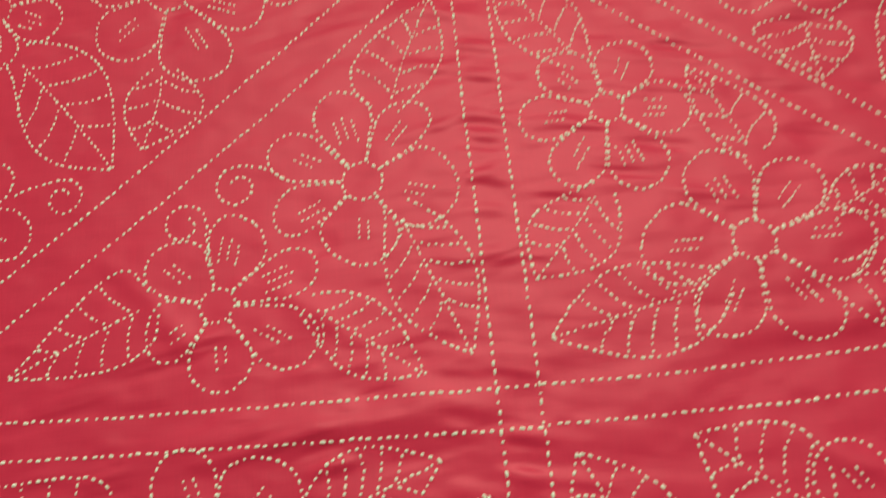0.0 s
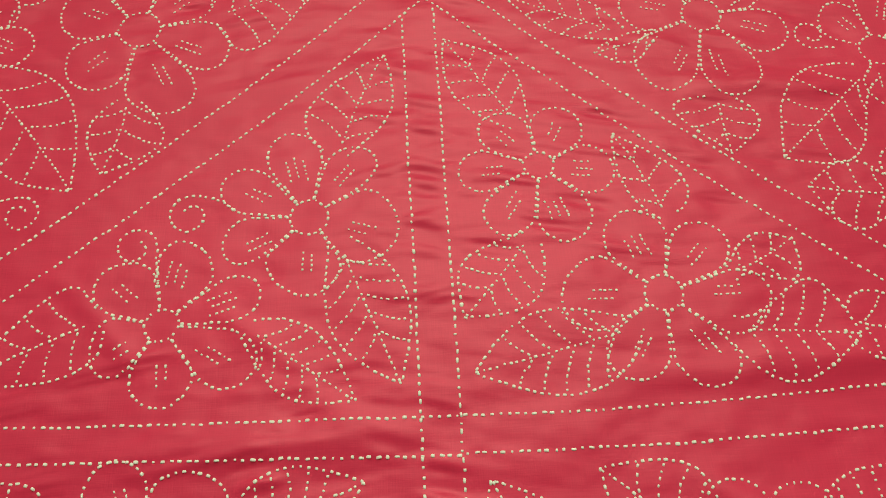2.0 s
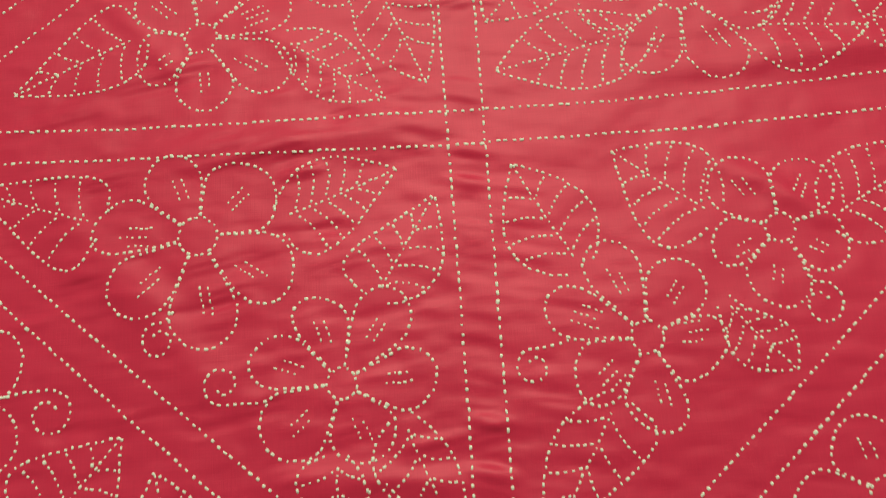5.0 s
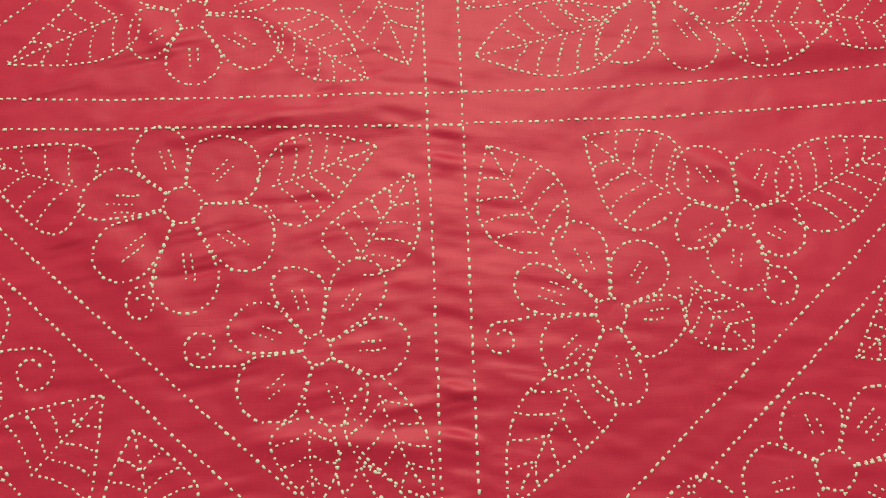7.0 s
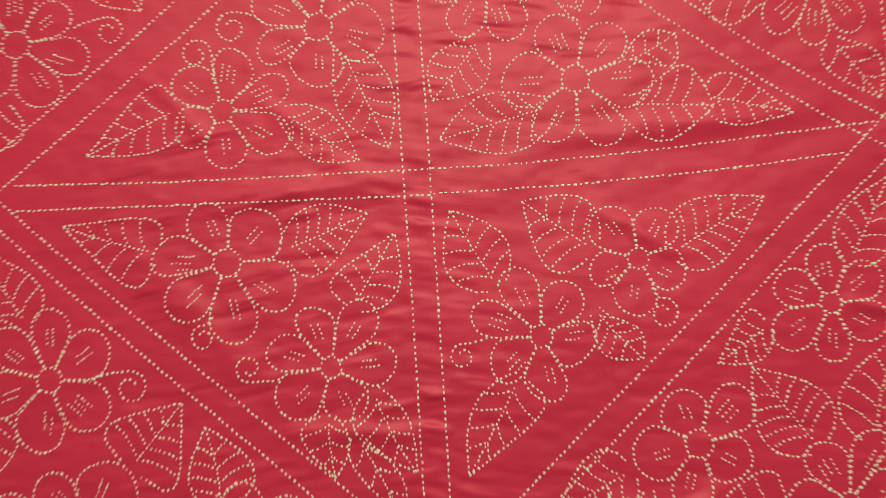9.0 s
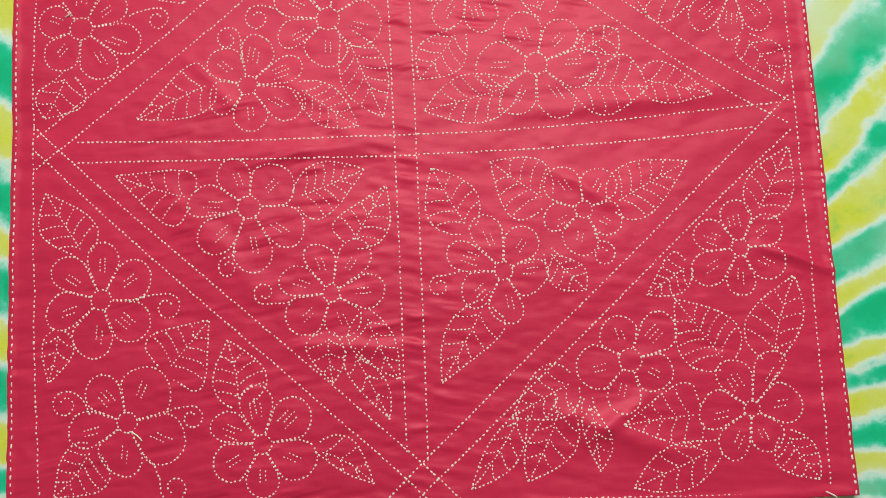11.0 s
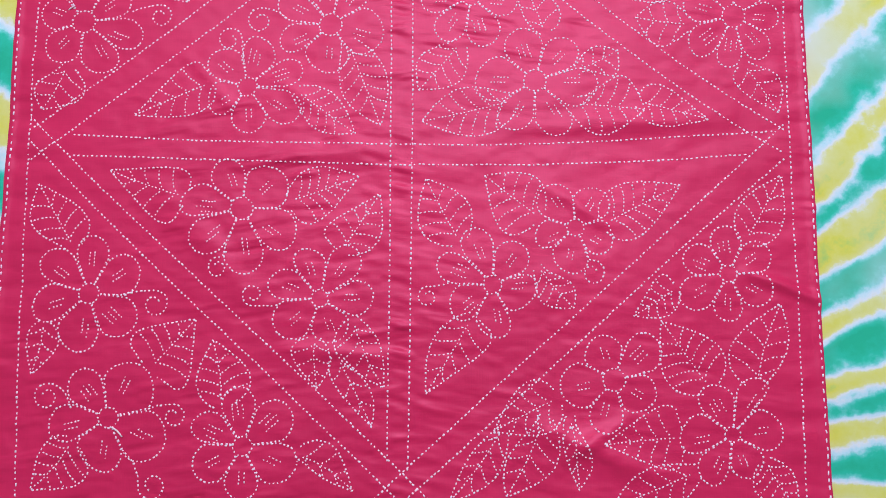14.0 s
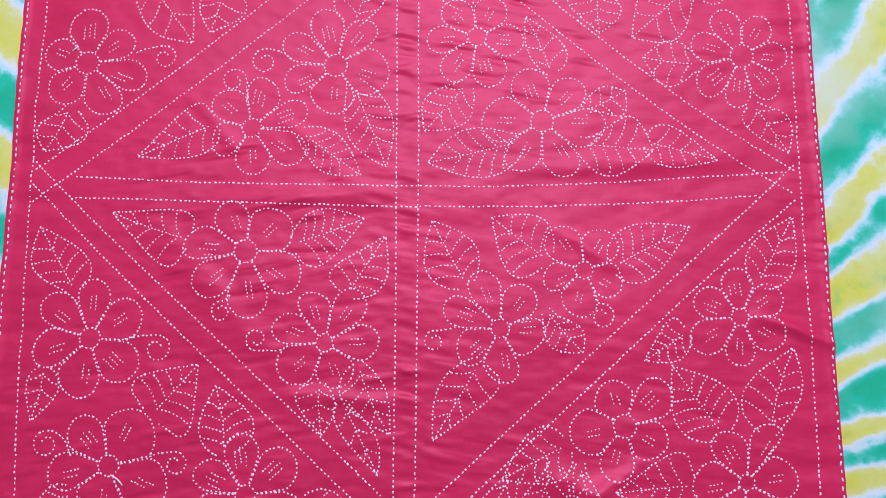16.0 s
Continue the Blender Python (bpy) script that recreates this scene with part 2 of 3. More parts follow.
def cloth_height(x, y):
    """Height of the cloth over the bed, metres."""
    x, y = np.asarray(x, float), np.asarray(y, float)
    calm = np.clip(0.45 + 0.8 * cloudy(x * 6, y * 7, 6), 0.05, 1.1)
    fold = cloudy(x * 34 + 14 * y, y * 135 + 26 * x * np.sign(x), 4)
    crimp = cloudy(x * 46 - 12 * y, y * 210, 5)
    h = 0.0010 * cloudy(x * 8, y * 13, 3) + 0.0006 * cloudy(x * 15 + 3 * y, y * 34 - 9 * x, 8) + 0.0003 * cloudy(x * 42 + 11 * y, y * 62 - 17 * x, 10)
    h = h + calm * (0.0011 * fold ** 3 + 0.00035 * crimp * np.abs(crimp)) + 0.0002 * cloudy(x * 75 - 30 * y, y * 120 + 35 * x, 15) + 0.00015 * cloudy(x * 110, y * 190, 7)
    # puckers pulled up across the two upright seams and, less, beside them
    for c, wide, high, seed in ((-0.0085, 0.010, 0.0012, 11), (0.013, 0.012, 0.0006, 12), (-0.030, 0.012, 0.0006, 13)):
        h = h + high * np.exp(-(((x - c) / wide) ** 2)) * cloudy(x * 34, y * 190 + 40 * x, seed) * (0.65 + 0.5 * cloudy(x * 0, y * 14, seed + 5))
    for s in (-0.3, 0.285):
        h = h + 0.0009 * np.exp(-(((x - s) / 0.02) ** 2)) * cloudy(x * 20, y * 90, 14)
    h = h + ridge(x, y, -0.20, -0.012, 0.0, -0.002, 0.008, 0.0022) + ridge(x, y, 0.05, 0.012, 0.27, 0.022, 0.009, 0.0026)
    h = h + ridge(x, y, 0.09, -0.025, 0.16, -0.07, 0.006, 0.0016) + ridge(x, y, 0.245, -0.097, 0.315, -0.124, 0.0045, 0.0032)
    h = h + ridge(x, y, -0.185, 0.08, -0.13, 0.02, 0.006, 0.0007) + ridge(x, y, -0.115, 0.06, -0.06, 0.02, 0.005, 0.0008)
    h = h + ridge(x, y, -0.21, -0.02, -0.10, -0.14, 0.010, 0.0014) + ridge(x, y, -0.11, -0.155, 0.0, -0.165, 0.007, 0.0022)
    h = h + ridge(x, y, 0.08, -0.21, 0.20, -0.255, 0.009, 0.0038) + ridge(x, y, 0.11, -0.240, 0.165, -0.205, 0.006, 0.0027)
    h = h + ridge(x, y, -0.05, 0.19, 0.0, 0.175, 0.005, 0.0018) + ridge(x, y, 0.12, 0.165, 0.22, 0.158, 0.007, 0.0026)
    return np.maximum(h, -0.0042)


def warp(u, v):
    """Hand-cut edges: the cloth's outline from even coordinates 0..1."""
    x = EDGE_L + (EDGE_R - EDGE_L) * u
    y = EDGE_B + (EDGE_T - EDGE_B) * v
    x = x + 0.0007 * cloudy(u * 0 + (u > 0.5), v * 7, 21) * np.abs(2 * u - 1) ** 8 + 0.0004 * cloudy(u * 0, v * 60, 22) * np.abs(2 * u - 1) ** 30
    y = y + 0.0014 * cloudy(u * 6, v * 0 + (v > 0.5), 23) * np.abs(2 * v - 1) ** 8 - 0.003 * np.exp(-((u / 0.25) ** 2)) * (1 - v) ** 6
    return x, y


def fabric():
    nu, nv = 620, 540
    u, v = np.meshgrid(np.linspace(0, 1, nu), np.linspace(0, 1, nv))
    x, y = warp(u, v)
    z = cloth_height(x, y)
    # rolled hem: a doubled, rounded rim
    rim = np.minimum(np.minimum(u, 1 - u) * (EDGE_R - EDGE_L), np.minimum(v, 1 - v) * (EDGE_T - EDGE_B))
    z = z + 0.0007 * np.exp(-(((rim - 0.003) / 0.003) ** 2))
    top = np.stack([x, y, z], -1).reshape(-1, 3)
    idx = np.arange(nu * nv).reshape(nv, nu)
    faces = np.stack([idx[:-1, :-1], idx[:-1, 1:], idx[1:, 1:], idx[1:, :-1]], -1).reshape(-1, 4).tolist()
    loop = np.concatenate([idx[0, :], idx[1:, -1], idx[-1, -2::-1], idx[-2:0:-1, 0]])
    n, base = len(loop), len(top)
    low = top[loop].copy()
    low[:, 2] = sheet_height(low[:, 0], low[:, 1]) + 0.0003
    mid = top[loop].copy()
    out = np.sign(mid[:, :2] - [(EDGE_L + EDGE_R) / 2, (EDGE_B + EDGE_T) / 2])
    mid[:, 2] = (mid[:, 2] + low[:, 2]) / 2
    mid[:, :2] += 0.0004 * out
    for k in range(n):
        k2 = (k + 1) % n
        a, b = int(loop[k]), int(loop[k2])
        faces.append((b, a, base + k, base + k2))
        faces.append((base + k2, base + k, base + n + k, base + n + k2))
    verts = np.concatenate([top, mid, low]).tolist()
    return mesh_object("fabric", verts, faces, CRIMSON, cloth)


fabric()

# ---- stitches ----
DICE = np.random.RandomState(3)
RINGS = ((-1.0, 0.3), (-0.72, 0.85), (0.0, 1.0), (0.72, 0.85), (1.0, 0.3))


def thread(line, pitch=3.25, thick=0.66, fill=0.6, lift=0.0):
    """One running thread along a polyline in millimetres: it bulges over the cloth, dives under it and comes up again."""
    p = np.asarray(line, float)
    run = np.concatenate([[0], np.cumsum(np.hypot(*np.diff(p, axis=0).T))])
    n = max(1, round(run[-1] / pitch))
    s = (np.arange(n) + 0.5) * run[-1] / n + DICE.uniform(-0.13, 0.13, n) * pitch
    at = lambda d: np.stack([np.interp(d, run, p[:, 0]), np.interp(d, run, p[:, 1])], 1)  # noqa: E731
    way = at(np.minimum(s + 1, run[-1])) - at(np.maximum(s - 1, 0))
    way = way / (np.hypot(*way.T)[:, None] + 1e-9)
    half = 0.5 * pitch * fill * DICE.uniform(0.7, 1.2, n) * np.where(DICE.rand(n) < 0.15, 0.6, 1)
    wide = thick * DICE.uniform(0.78, 1.18, n) * np.where(DICE.rand(n) < 0.06, 1.3, 1)
    skew = DICE.normal(0, 0.1, n)[:, None]
    way = way + skew * np.stack([-way[:, 1], way[:, 0]], 1)
    nrm = np.stack([-way[:, 1], way[:, 0]], 1)
    mid = at(s) + DICE.normal(0, 0.16, n)[:, None] * nrm
    u, r = np.array(RINGS).T
    c = mid[:, None] + way[:, None] * (half[:, None] * u)[..., None]
    z = 1000 * cloth_height(c[..., 0] / 1000, c[..., 1] / 1000) + np.array([-0.4, 0.12, 0.22, 0.12, -0.4]) + lift
    a = np.arange(6) * math.pi / 3
    rad = wide[:, None] * r
    xy = c[:, :, None] + nrm[:, None, None] * (rad[..., None] * np.cos(a))[..., None]
    zz = z[..., None] + 0.42 * rad[..., None] * np.sin(a)
    verts = np.concatenate([xy, zz[..., None]], -1).reshape(-1, 3) / 1000
    faces = [(k * 6 + q, k * 6 + (q + 1) % 6, k * 6 + 6 + (q + 1) % 6, k * 6 + 6 + q) for k in range(5 * n - 1) for q in range(6)]
    faces += [tuple(range(5, -1, -1)), tuple(30 * n - 6 + q for q in range(6))]
    return verts.tolist(), faces


def sewn(name, line, parent=cloth, label="", **how):
    verts, faces = thread(line, **how)
    return mesh_object(name, verts, faces, FLOSS, parent, label)


def wavy(x0, y0, x1, y1, sag=0.0, skew=0.0, seed=0):
    """A hand-drawn straight line."""
    u = np.linspace(0, 1, max(8, int(math.hypot(x1 - x0, y1 - y0) / 6)))
    n = np.array([-(y1 - y0), x1 - x0]) / math.hypot(x1 - x0, y1 - y0)
    off = sag * 4 * u * (1 - u) + skew * 10 * u * (1 - u) * (2 * u - 1) + 0.35 * cloudy(u * 9, u * 0, 40 + seed)
    return np.stack([x0 + (x1 - x0) * u + n[0] * off, y0 + (y1 - y0) * u + n[1] * off], 1)


def petal_line(cx, cy, r, angle, length, spread):
    """A petal: straight sides out of the ring at spread degrees to its two sides, then a round head."""
    halves = []
    for side, g in zip((1, -1), spread):
        c, n = math.cos(radians(g)), side * math.sin(radians(g))
        p0, p1, p2, p3 = (np.array(p) * length for p in ((0.6 * c, 0.6 * n), (0.84 * c, 0.84 * n), (1.0, side * (0.1 + 0.0045 * g)), (1.0, 0.0)))
        w = np.linspace(0, 1, 12)[:, None]
        head = (1 - w) ** 3 * p0 + 3 * w * (1 - w) ** 2 * p1 + 3 * w * w * (1 - w) * p2 + w**3 * p3
        halves.append(np.concatenate([[(r * c, r * n)], head]))
    p = np.concatenate([halves[0], halves[1][-2::-1]])
    a = radians(angle)
    return np.stack([cx + p[:, 0] * math.cos(a) - p[:, 1] * math.sin(a), cy + p[:, 0] * math.sin(a) + p[:, 1] * math.cos(a)], 1)


def flower(cx, cy, r, *petals):
    """A ring with petals (angle, length, and where they are known the spread to both sides); short rows of stitches mark each fold."""
    ring = [(cx + r * math.cos(a), cy + r * math.sin(a)) for a in np.linspace(0, 2 * math.pi, 25)]
    centre = sewn("flower", ring)
    for k, (angle, length, *spread) in enumerate(petals):
        after = (petals[(k + 1) % len(petals)][0] - angle) % 360
        before = (angle - petals[k - 1][0]) % 360
        petal = sewn("petal", petal_line(cx, cy, r, angle, length, spread or [min(0.475 * g, 35) for g in (after, before)]), centre)
        rows = 3 if DICE.rand() < 0.2 else 2
        lean = radians(angle + DICE.normal(0, 3))
        for j in range(rows):
            s = (j - (rows - 1) / 2) * 4.0
            d0 = length * (0.43 + 0.05 * (j % 2) + DICE.uniform(-0.03, 0.03))
            d1 = d0 + length * DICE.uniform(0.24, 0.31)
            sewn("petal_fold", [(cx + d * math.cos(lean) - s * math.sin(lean), cy + d * math.sin(lean) + s * math.cos(lean)) for d in (d0, d1)], petal, pitch=2.7, thick=0.52)


def leaf(bx, by, tx, ty, left, right, veins):
    """A pointed leaf from base to tip; left and right: greatest half-width and where along the leaf it lies."""
    b, e = np.array([bx, by]), np.array([tx, ty])
    ax = (e - b) / np.hypot(*(e - b))
    n, size = np.array([-ax[1], ax[0]]), np.hypot(*(e - b))

    def rim(side, u):
        h, peak = side
        u = np.asarray(u, float)
        return h * np.sin(math.pi * u ** (math.log(0.5) / math.log(peak))) + 0.28 * h * (1 - u) ** 4

    u = np.linspace(0, 1, 22)
    bend = lambda t: 0.22 * (left[0] + right[0]) * np.sin(math.pi * np.asarray(t, float))  # noqa: E731
    line = lambda t, s: b + np.outer(np.atleast_1d(t) * size, ax) + np.outer(np.atleast_1d(s), n)  # noqa: E731
    outline = sewn("leaf", np.concatenate([line(u, rim(left, u)), line(u, rim(right, u))[::-1]]), pitch=3.25)
    sewn("midrib", line(u[2:], bend(u[2:])), outline, pitch=3.0, thick=0.58)
    for k in range(veins):
        t0 = 0.14 + 0.5 * k / max(1, veins - 1) if veins > 1 else 0.4
        for side in (left, right):
            t1 = min(t0 + 0.14, 0.95)
            p, q = line(t0, bend(t0))[0], line(t1, rim(side, t1))[0]
            if np.hypot(*(q - p)) > 4:
                w = np.linspace(0.06, 0.94, 6)
                sewn("leaf_vein", p + np.outer(w, q - p) + np.outer(np.sin(math.pi * w), ax) * 0.08 * np.hypot(*(q - p)), outline, pitch=3.0, thick=0.58)


def tendril(sx, sy, cx, cy, r, begin, sense):
    """A curl: a stem that runs into a spiral; sense 1 turns anticlockwise."""
    th = np.linspace(0, 1, 26)
    a = np.radians(begin) + sense * th * radians(430)
    rad = r * (1.06 - 0.72 * th**1.5)
    curl = np.stack([cx + rad * np.cos(a), cy + rad * np.sin(a)], 1)
    p0, s = curl[0], np.array([sx, sy])
    tangent = np.array([-math.sin(a[0]), math.cos(a[0])]) * sense
    ctrl = p0 - tangent * 0.55 * np.hypot(*(p0 - s))
    w = np.linspace(0, 1, 9)[:-1, None]
    stem = (1 - w) ** 2 * s + 2 * w * (1 - w) * ctrl + w * w * p0
    sewn("tendril", np.concatenate([stem, curl]), pitch=3.25)


# seams: upright and level pairs, the four double sides of the diamond, borders and hem
def seam(name, number, x0, y0, x1, y1, sag, skew, pitch=3.2):
    sewn(name, wavy(x0, y0, x1, y1, sag, skew, number), pitch=pitch)


seam("upright_seam", 1, -17.7, 216.0, -17.4, -240.0, 0.6, -0.0, 3.9)
seam("upright_seam", 2, -0.6, 222.0, -2.2, -246.0, 1.1, -0.0, 3.9)
seam("level_seam", 3, -268.0, 10.8, 0.0, 0.9, -1.6, 0.1, 3.7)
seam("level_seam", 4, 0.0, 0.7, 278.0, 9.8, -3.0, 0.5, 3.7)
seam("level_seam", 5, -268.0, -5.9, 0.0, -15.5, -0.3, -0.1, 3.7)
seam("level_seam", 6, 0.0, -15.0, 257.0, -8.4, -3.1, -0.0, 3.7)
seam("diamond_seam", 7, -302.0, -9.9, 12.0, 243.8, -5.9, -0.4, 3.6)
seam("diamond_seam", 8, -304.0, 14.3, -4.0, 258.9, -6.7, 0.4, 3.6)
seam("diamond_seam", 9, -304.0, 27.0, 24.0, -277.5, 0.0, 1.6, 3.6)
seam("diamond_seam", 10, -302.0, 5.9, 2.0, -278.3, -0.8, 1.1, 3.6)
seam("diamond_seam", 11, -33.0, -271.7, 286.0, 15.7, -0.4, -0.6, 3.6)
seam("diamond_seam", 12, -16.0, -277.0, 286.0, -11.6, 0.9, 1.0, 3.6)
seam("diamond_seam", 13, -24.0, 244.8, 284.0, -7.3, -9.0, -2.2, 3.6)
seam("diamond_seam", 14, -8.0, 257.6, 287.0, 10.1, -10.5, -1.0, 3.6)
seam("border_seam", 15, -299.7, 250.0, -294.4, -279.0, -5.5, -0.0, 4.0)
seam("border_seam", 16, 290.0, 250.0, 287.4, -276.0, 0.9, 0.0, 4.0)
seam("border_seam", 17, -300.0, -289.8, -6.0, -275.6, -0.2, 0.0, 4.0)
seam("border_seam", 18, -6.0, -275.7, 300.0, -281.3, 0.9, -0.0, 4.0)
for side in (0.0055, 0.9965):
    v = np.linspace(0, 1, 120)
    hx, hy = warp(np.full(120, side), v)
    sewn("hem_stitching", np.stack([hx, hy], 1) * 1000, pitch=5.8, fill=0.62, thick=0.65, lift=0.5)

# lower left field of the diamond
flower(-131.7, -49, 8.9, (40, 41.6, 44, 39), (114, 41.6, 28, 27), (176, 48.4, 14, 32), (219, 47.9, 28, 25), (275, 51.2, 25, 26), (325, 48.6, 34, 22))
leaf(-175.0, -40.0, -237.0, -18.0, (22.6, 0.22), (-17.1, 0.22), 4)
leaf(-96.0, -44.0, -41.0, -24.0, (18.3, 0.44), (-21.0, 0.29), 5)
tendril(-141.8, -82, -148.2, -95, 7.5, 90, 1)
flower(-69.6, -118.8, 6.5, (4, 40.7, 24, 32), (57, 46.5, 22, 25), (114, 40.3, 15, 33), (162, 41.4, 19, 30), (218, 41.0, 33, 34), (293, 35.0, 36, 39))
leaf(-54.0, -83.0, -25.0, -38.0, (17.9, 0.22), (-18.7, 0.42), 4)
leaf(-44.5, -133.4, -20.6, -185.8, (10.3, 0.45), (-20.5, 0.36), 4)
leaf(-72.5, -148, -71, -186.2, (11.0, 0.46), (-16.9, 0.31), 3)
leaf(-56.1, -161, -29.2, -214.2, (11.0, 0.57), (-10.6, 0.31), 3)
tendril(-100.9, -124, -120.6, -115.9, 7.8, 270, -1)
# lower right field of the diamond
flower(61.3, -108.3, 6.9, (53, 37.9, 32, 30), (112, 45.7, 21, 24), (156, 45.2, 22, 20), (221, 37.6, 19, 40), (278, 40.1, 19, 36), (357, 33.7, 23, 57))
leaf(36.9, -76.3, 10.6, -26.1, (21.4, 0.42), (-19.2, 0.43), 4)
leaf(46.0, -132.0, 11.0, -190.0, (19.4, 0.22), (-16.0, 0.44), 4)
leaf(95.0, -94.0, 122.0, -126.0, (10.8, 0.66), (-15.1, 0.54), 4)
tendril(28.8, -106.9, 12.4, -117.4, 7.3, 90, 1)
flower(124.7, -64.9, 6.5, (53, 35.1, 40, 33), (127, 38.9, 33, 32), (200, 31.7, 20, 37), (264, 35.3, 29, 41), (330, 30.3, 46, 34))
leaf(98.0, -57.0, 56.0, -24.0, (24.2, 0.33), (-21.9, 0.42), 4)
leaf(145.0, -63.0, 205.0, -32.0, (20.7, 0.37), (-19.5, 0.33), 5)
tendril(131.8, -82.3, 136.8, -99.6, 8.9, 90, -1)
# bottom left corner
flower(-247.7, -114.5, 7.9, (33, 43.6, 28, 36), (90, 44.5, 22, 27), (142, 47.6, 21, 27), (199, 44.7, 22, 34), (261, 45.1, 26, 37), (322, 44.3, 32, 32))
leaf(-261, -79.9, -292.5, -28.8, (19.4, 0.56), (-18.8, 0.33), 4)
leaf(-281.0, -136.0, -288.0, -176.0, (13.8, 0.37), (-9.6, 0.37), 3)
tendril(-221.9, -115.7, -196.5, -122.6, 9.7, 90, -1)
flower(-227.7, -208, 7.7, (57, 45.3, 42, 44), (128, 43.0, 30, 26), (189, 45.8, 24, 28), (267, 40.1, 27, 51), (331, 47.6, 39, 35))
leaf(-254.0, -225.0, -284.0, -261.0, (24.7, 0.37), (-13.6, 0.35), 4)
leaf(-198.0, -172.0, -164.0, -134.0, (24.8, 0.25), (-26.0, 0.22), 4)
tendril(-256.4, -201.4, -275.6, -192.7, 9.2, 90, 1)
tendril(-201.7, -202.7, -178.5, -206.7, 8.2, 90, -1)
tendril(-217.3, -231.2, -192.4, -257.6, 9.9, 180, 1)
flower(-125.5, -228.5, 7.2, (40, 44.7, 29, 32), (97, 43.8, 25, 25), (157, 41.9, 17, 31), (209, 40.5, 30, 32), (271, 38.9, 27, 29), (339, 43.4, 26, 38))
leaf(-142.0, -200.0, -150.0, -150.0, (16.1, 0.39), (-23.4, 0.39), 4)
leaf(-86.0, -234.0, -43.0, -260.0, (19.1, 0.40), (-3.7, 0.53), 3)
# bottom right corner
flower(150.9, -179.2, 8.3, (45, 44.1, 24, 32), (109, 34.0, 41, 37), (190, 40.5, 37, 37), (257, 39.8, 26, 28), (332, 33.1, 38, 45))
leaf(109.6, -192.1, 60.9, -217.4, (17.9, 0.35), (-19.1, 0.33), 4)
leaf(98.9, -204.5, 70.4, -263.7, (22.6, 0.46), (-11.0, 0.63), 4)
leaf(69.4, -212.5, 28.8, -267.6, (16.3, 0.49), (-7.2, 0.49), 4)
leaf(117.6, -204.6, 123.5, -258.7, (11.9, 0.63), (-7.2, 0.40), 4)
leaf(222.0, -186.0, 187.0, -136.0, (22.2, 0.39), (-22.7, 0.36), 5)
leaf(200.0, -221.0, 142.0, -226.0, (20.0, 0.22), (-21.7, 0.22), 4)
flower(238.5, -100.4, 6.3, (32, 36.1, 29, 30), (91, 36.4, 29, 27), (155, 36.0, 27, 32), (211, 41.6, 27, 27), (269, 35.6, 24, 28), (329, 35.7, 31, 32))
leaf(252.0, -77.0, 282.0, -25.0, (16.2, 0.40), (-17.9, 0.38), 4)
leaf(200.0, -111.0, 167.0, -132.0, (13.1, 0.43), (-13.2, 0.22), 4)
flower(236.6, -218.7, 5.7, (3, 36.4, 43, 31), (57, 46.3, 26, 8), (120, 39.0, 22, 35), (189, 39.1, 20, 44), (241, 40.4, 18, 29), (294, 33.1, 35, 32))
leaf(255.0, -186.0, 276.0, -123.0, (25.0, 0.37), (-13.6, 0.53), 4)
leaf(258.9, -236.4, 280.4, -270.6, (11.2, 0.47), (-18.1, 0.42), 4)
leaf(210.9, -244.2, 146.5, -271.3, (17.0, 0.47), (-15.3, 0.51), 4)
# upper left field of the diamond
flower(-130.9, 49, 7.7, (20, 45.8, 19, 21), (80, 41.6, 19, 38), (138, 39.0, 27, 36), (214, 33.9, 23, 46), (275, 38.0, 31, 34), (330, 48.0, 23, 25))
leaf(-158.0, 53.0, -220.0, 26.0, (17.7, 0.32), (-19.0, 0.22), 4)
leaf(-93.0, 45.0, -45.0, 10.0, (15.3, 0.44), (-14.8, 0.52), 5)
tendril(-134, 68.1, -146.2, 87.6, 9.4, 0, 1)
flower(-65.8, 99.1, 9.1, (49, 45.5, 26, 18), (104, 48.2, 22, 26), (152, 46.7, 21, 22), (204, 42.8, 17, 27), (270, 40.1, 33, 46), (344, 43.5, 44, 38))
leaf(-51.9, 132.7, -27.8, 191.1, (22.9, 0.35), (-15.0, 0.50), 4)
leaf(-52.0, 86.0, -25.0, 16.0, (18.6, 0.47), (-18.6, 0.53), 5)
tendril(-100.1, 103.9, -122.2, 103.5, 9.6, 90, 1)
# upper right field of the diamond
flower(45.8, 120.7, 7.5, (61, 35.7), (132, 37.0), (185, 39.4), (236, 42.4), (287, 42.5), (352, 37.0))
leaf(38.7, 144.6, 3.6, 200.7, (16.3, 0.49), (-17.6, 0.49), 4)
leaf(103.4, 89, 84, 137.4, (9.2, 0.44), (-17.3, 0.33), 3)
leaf(38.1, 83.4, 4.8, 44.5, (19.7, 0.47), (-16.8, 0.57), 4)
flower(95.5, 51.5, 8.8, (45, 43.1, 29, 26), (108, 43.6, 30, 31), (183, 46.6, 28, 42), (237, 44.8, 30, 23), (298, 48.1, 19, 28), (356, 48.6, 20, 36))
leaf(81.0, 36.0, 7.0, 19.0, (21.2, 0.43), (-18.4, 0.53), 5)
leaf(127.0, 59.0, 160.0, 75.0, (10.5, 0.53), (-16.7, 0.69), 3)
leaf(123.0, 32.0, 180.0, 27.0, (25.4, 0.66), (-21.9, 0.44), 4)
leaf(174.0, 34.0, 228.0, 19.0, (16.0, 0.29), (-14.3, 0.35), 4)
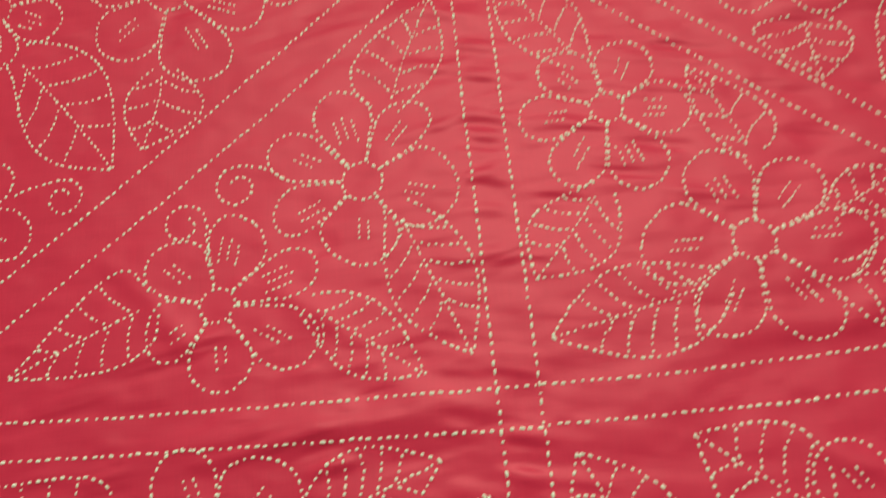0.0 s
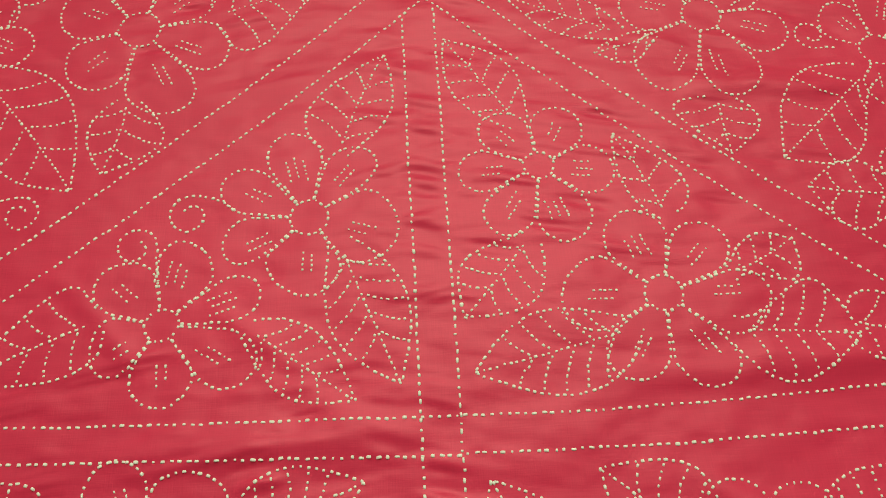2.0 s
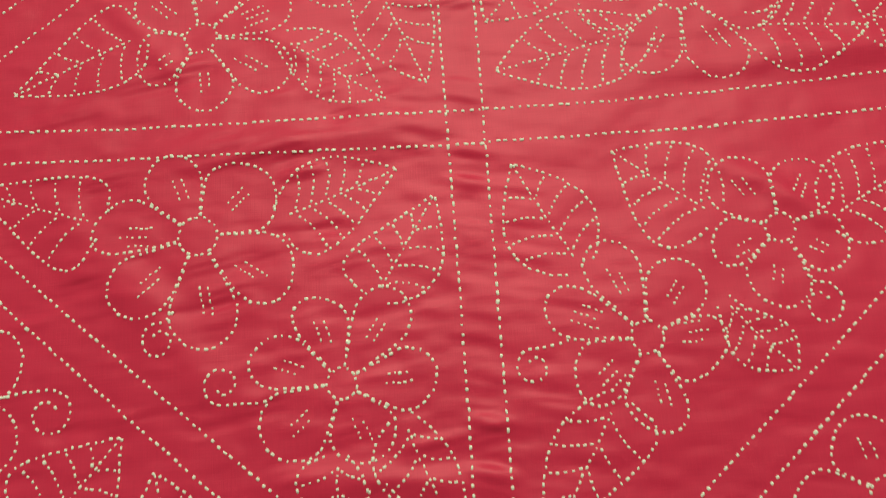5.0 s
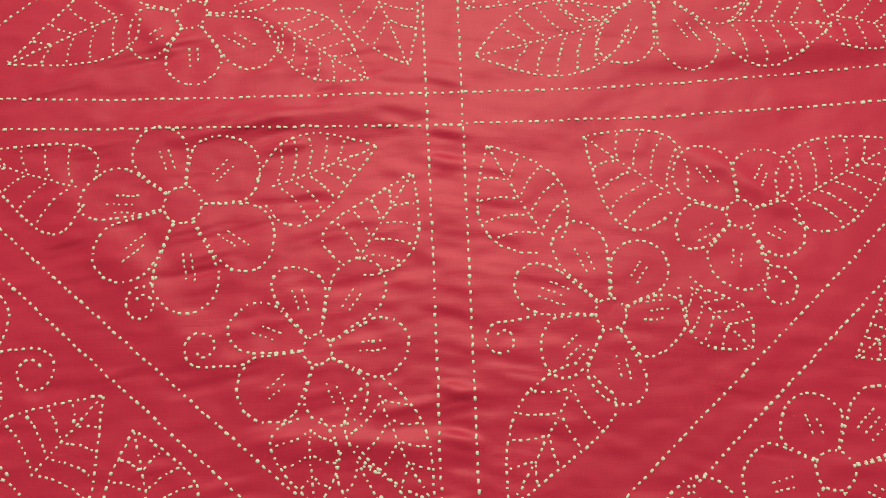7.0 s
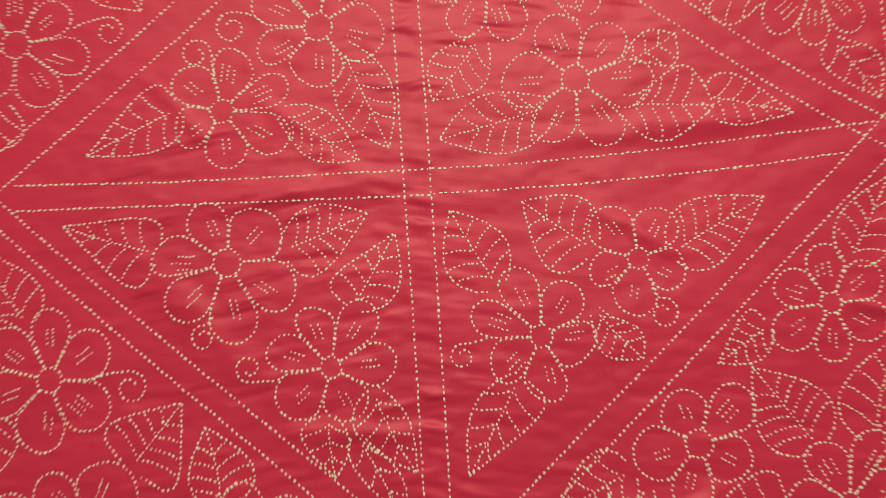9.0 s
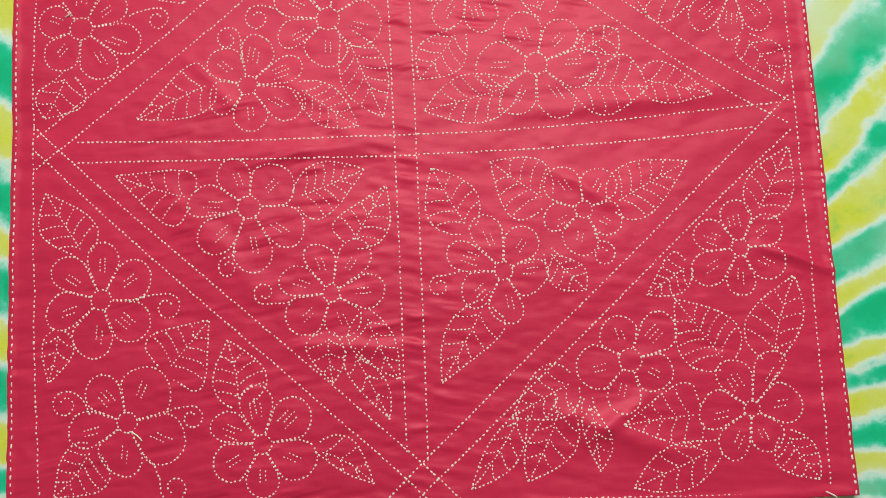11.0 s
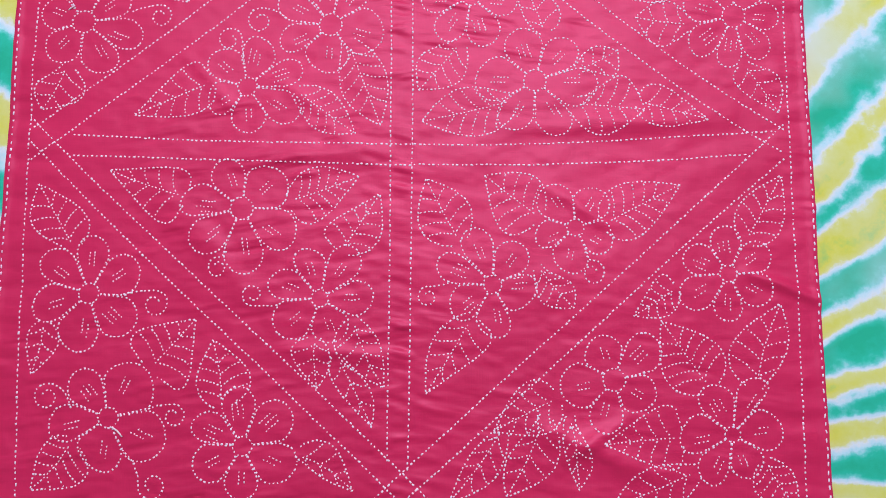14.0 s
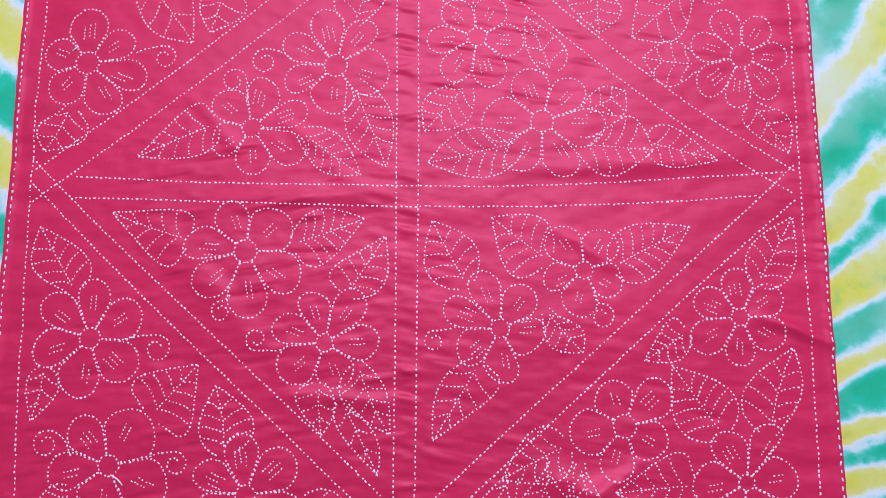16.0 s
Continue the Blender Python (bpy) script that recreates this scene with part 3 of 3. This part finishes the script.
# top left corner
flower(-156.8, 215.5, 10.9, (41, 46.9), (101, 48.2), (156, 45.5), (228, 45.5), (296, 57.4), (336, 51.3))
leaf(-158.8, 171.4, -167.3, 128.2, (23.9, 0.48), (-13.4, 0.47), 3)
leaf(-117.2, 222.2, -59.4, 242.2, (25.3, 0.35), (-25.7, 0.26), 4)
leaf(-234.7, 189.2, -180.5, 119.5, (26.9, 0.42), (-20.3, 0.60), 4)
flower(-264.7, 103.8, 9.3, (30, 41.8), (88, 45.0), (162, 35.6), (233, 39.6), (302, 47.9), (341, 50.6))
leaf(-275.8, 67.3, -294.4, 31.5, (23.4, 0.41), (-13.7, 0.62), 3)
tendril(-226.4, 111.3, -202.5, 107.6, 8.7, 90, -1)
flower(-246.3, 217.1, 8.6, (45, 30.5), (127, 40.6), (199, 29.0), (276, 36.6), (336, 37.6))
tendril(-226, 219.6, -216.8, 246.1, 11.1, 270, 1)
# top right corner
flower(143.5, 210, 10.5, (34, 39.7), (88, 38.3), (166, 44.5), (235, 56.2), (280, 54.8), (338, 46.4))
leaf(141.8, 156.7, 141.8, 122.3, (17.2, 0.47), (-21.9, 0.25), 3)
leaf(99.1, 199.1, 38.7, 228, (12.2, 0.50), (-15.0, 0.49), 4)
leaf(117.3, 199.9, 82.5, 187.9, (13.3, 0.57), (-4.5, 0.48), 2)
tendril(210.8, 183.9, 199.4, 193.6, 8.6, 270, -1)
flower(251.1, 102.2, 9.0, (59, 36.0), (115, 40.5), (162, 40.0), (223, 43.7), (261, 41.6), (303, 40.3), (358, 35.1))
leaf(256.6, 63.3, 282.3, 24, (16.2, 0.54), (-12.6, 0.28), 3)
leaf(217.3, 95.8, 174.8, 101.9, (20.5, 0.51), (-16.4, 0.50), 3)
leaf(221.5, 167, 167, 118.5, (24.3, 0.63), (-23.8, 0.44), 4)
flower(231.6, 181.1, 9.5, (29, 36.0), (75, 47.5), (121, 36.8), (270, 35.8), (327, 28.7))

# loose thread ends


def loose_end(*pts):
    n = len(pts)
    verts, faces = [], []
    for k, (x, y, z) in enumerate(pts):
        a = Vector(pts[min(k + 1, n - 1)][:2]) - Vector(pts[max(k - 1, 0)][:2])
        a.normalize()
        for q in range(6):
            c, s = 0.55 * math.cos(q * math.pi / 3), 0.55 * math.sin(q * math.pi / 3)
            base = 1000 * float(cloth_height(x / 1000, y / 1000))
            verts.append(((x - a.y * c) / 1000, (y + a.x * c) / 1000, (base + z + s) / 1000))
    faces = [(k * 6 + q, k * 6 + (q + 1) % 6, k * 6 + 6 + (q + 1) % 6, k * 6 + 6 + q) for k in range(n - 1) for q in range(6)]
    mesh_object("loose_thread", verts, faces + [tuple(range(5, -1, -1)), tuple(6 * n - 6 + q for q in range(6))], FLOSS, cloth, "loose white thread end")


loose_end((-226.1, -214.7, 0.2), (-223.1, -215.6, 1.2), (-220.0, -217.3, 1.6), (-217.7, -219.9, 1.0), (-216.3, -222.0, 0.8))
loose_end((-277.8, 113.9, 0.2), (-275.2, 115.3, 1.2), (-272.1, 117.2, 1.6))
loose_end((283.1, -279.4, 0.2), (286.2, -281.0, 1.2), (288.5, -282.2, 1.6), (290.4, -284.2, 1.0))
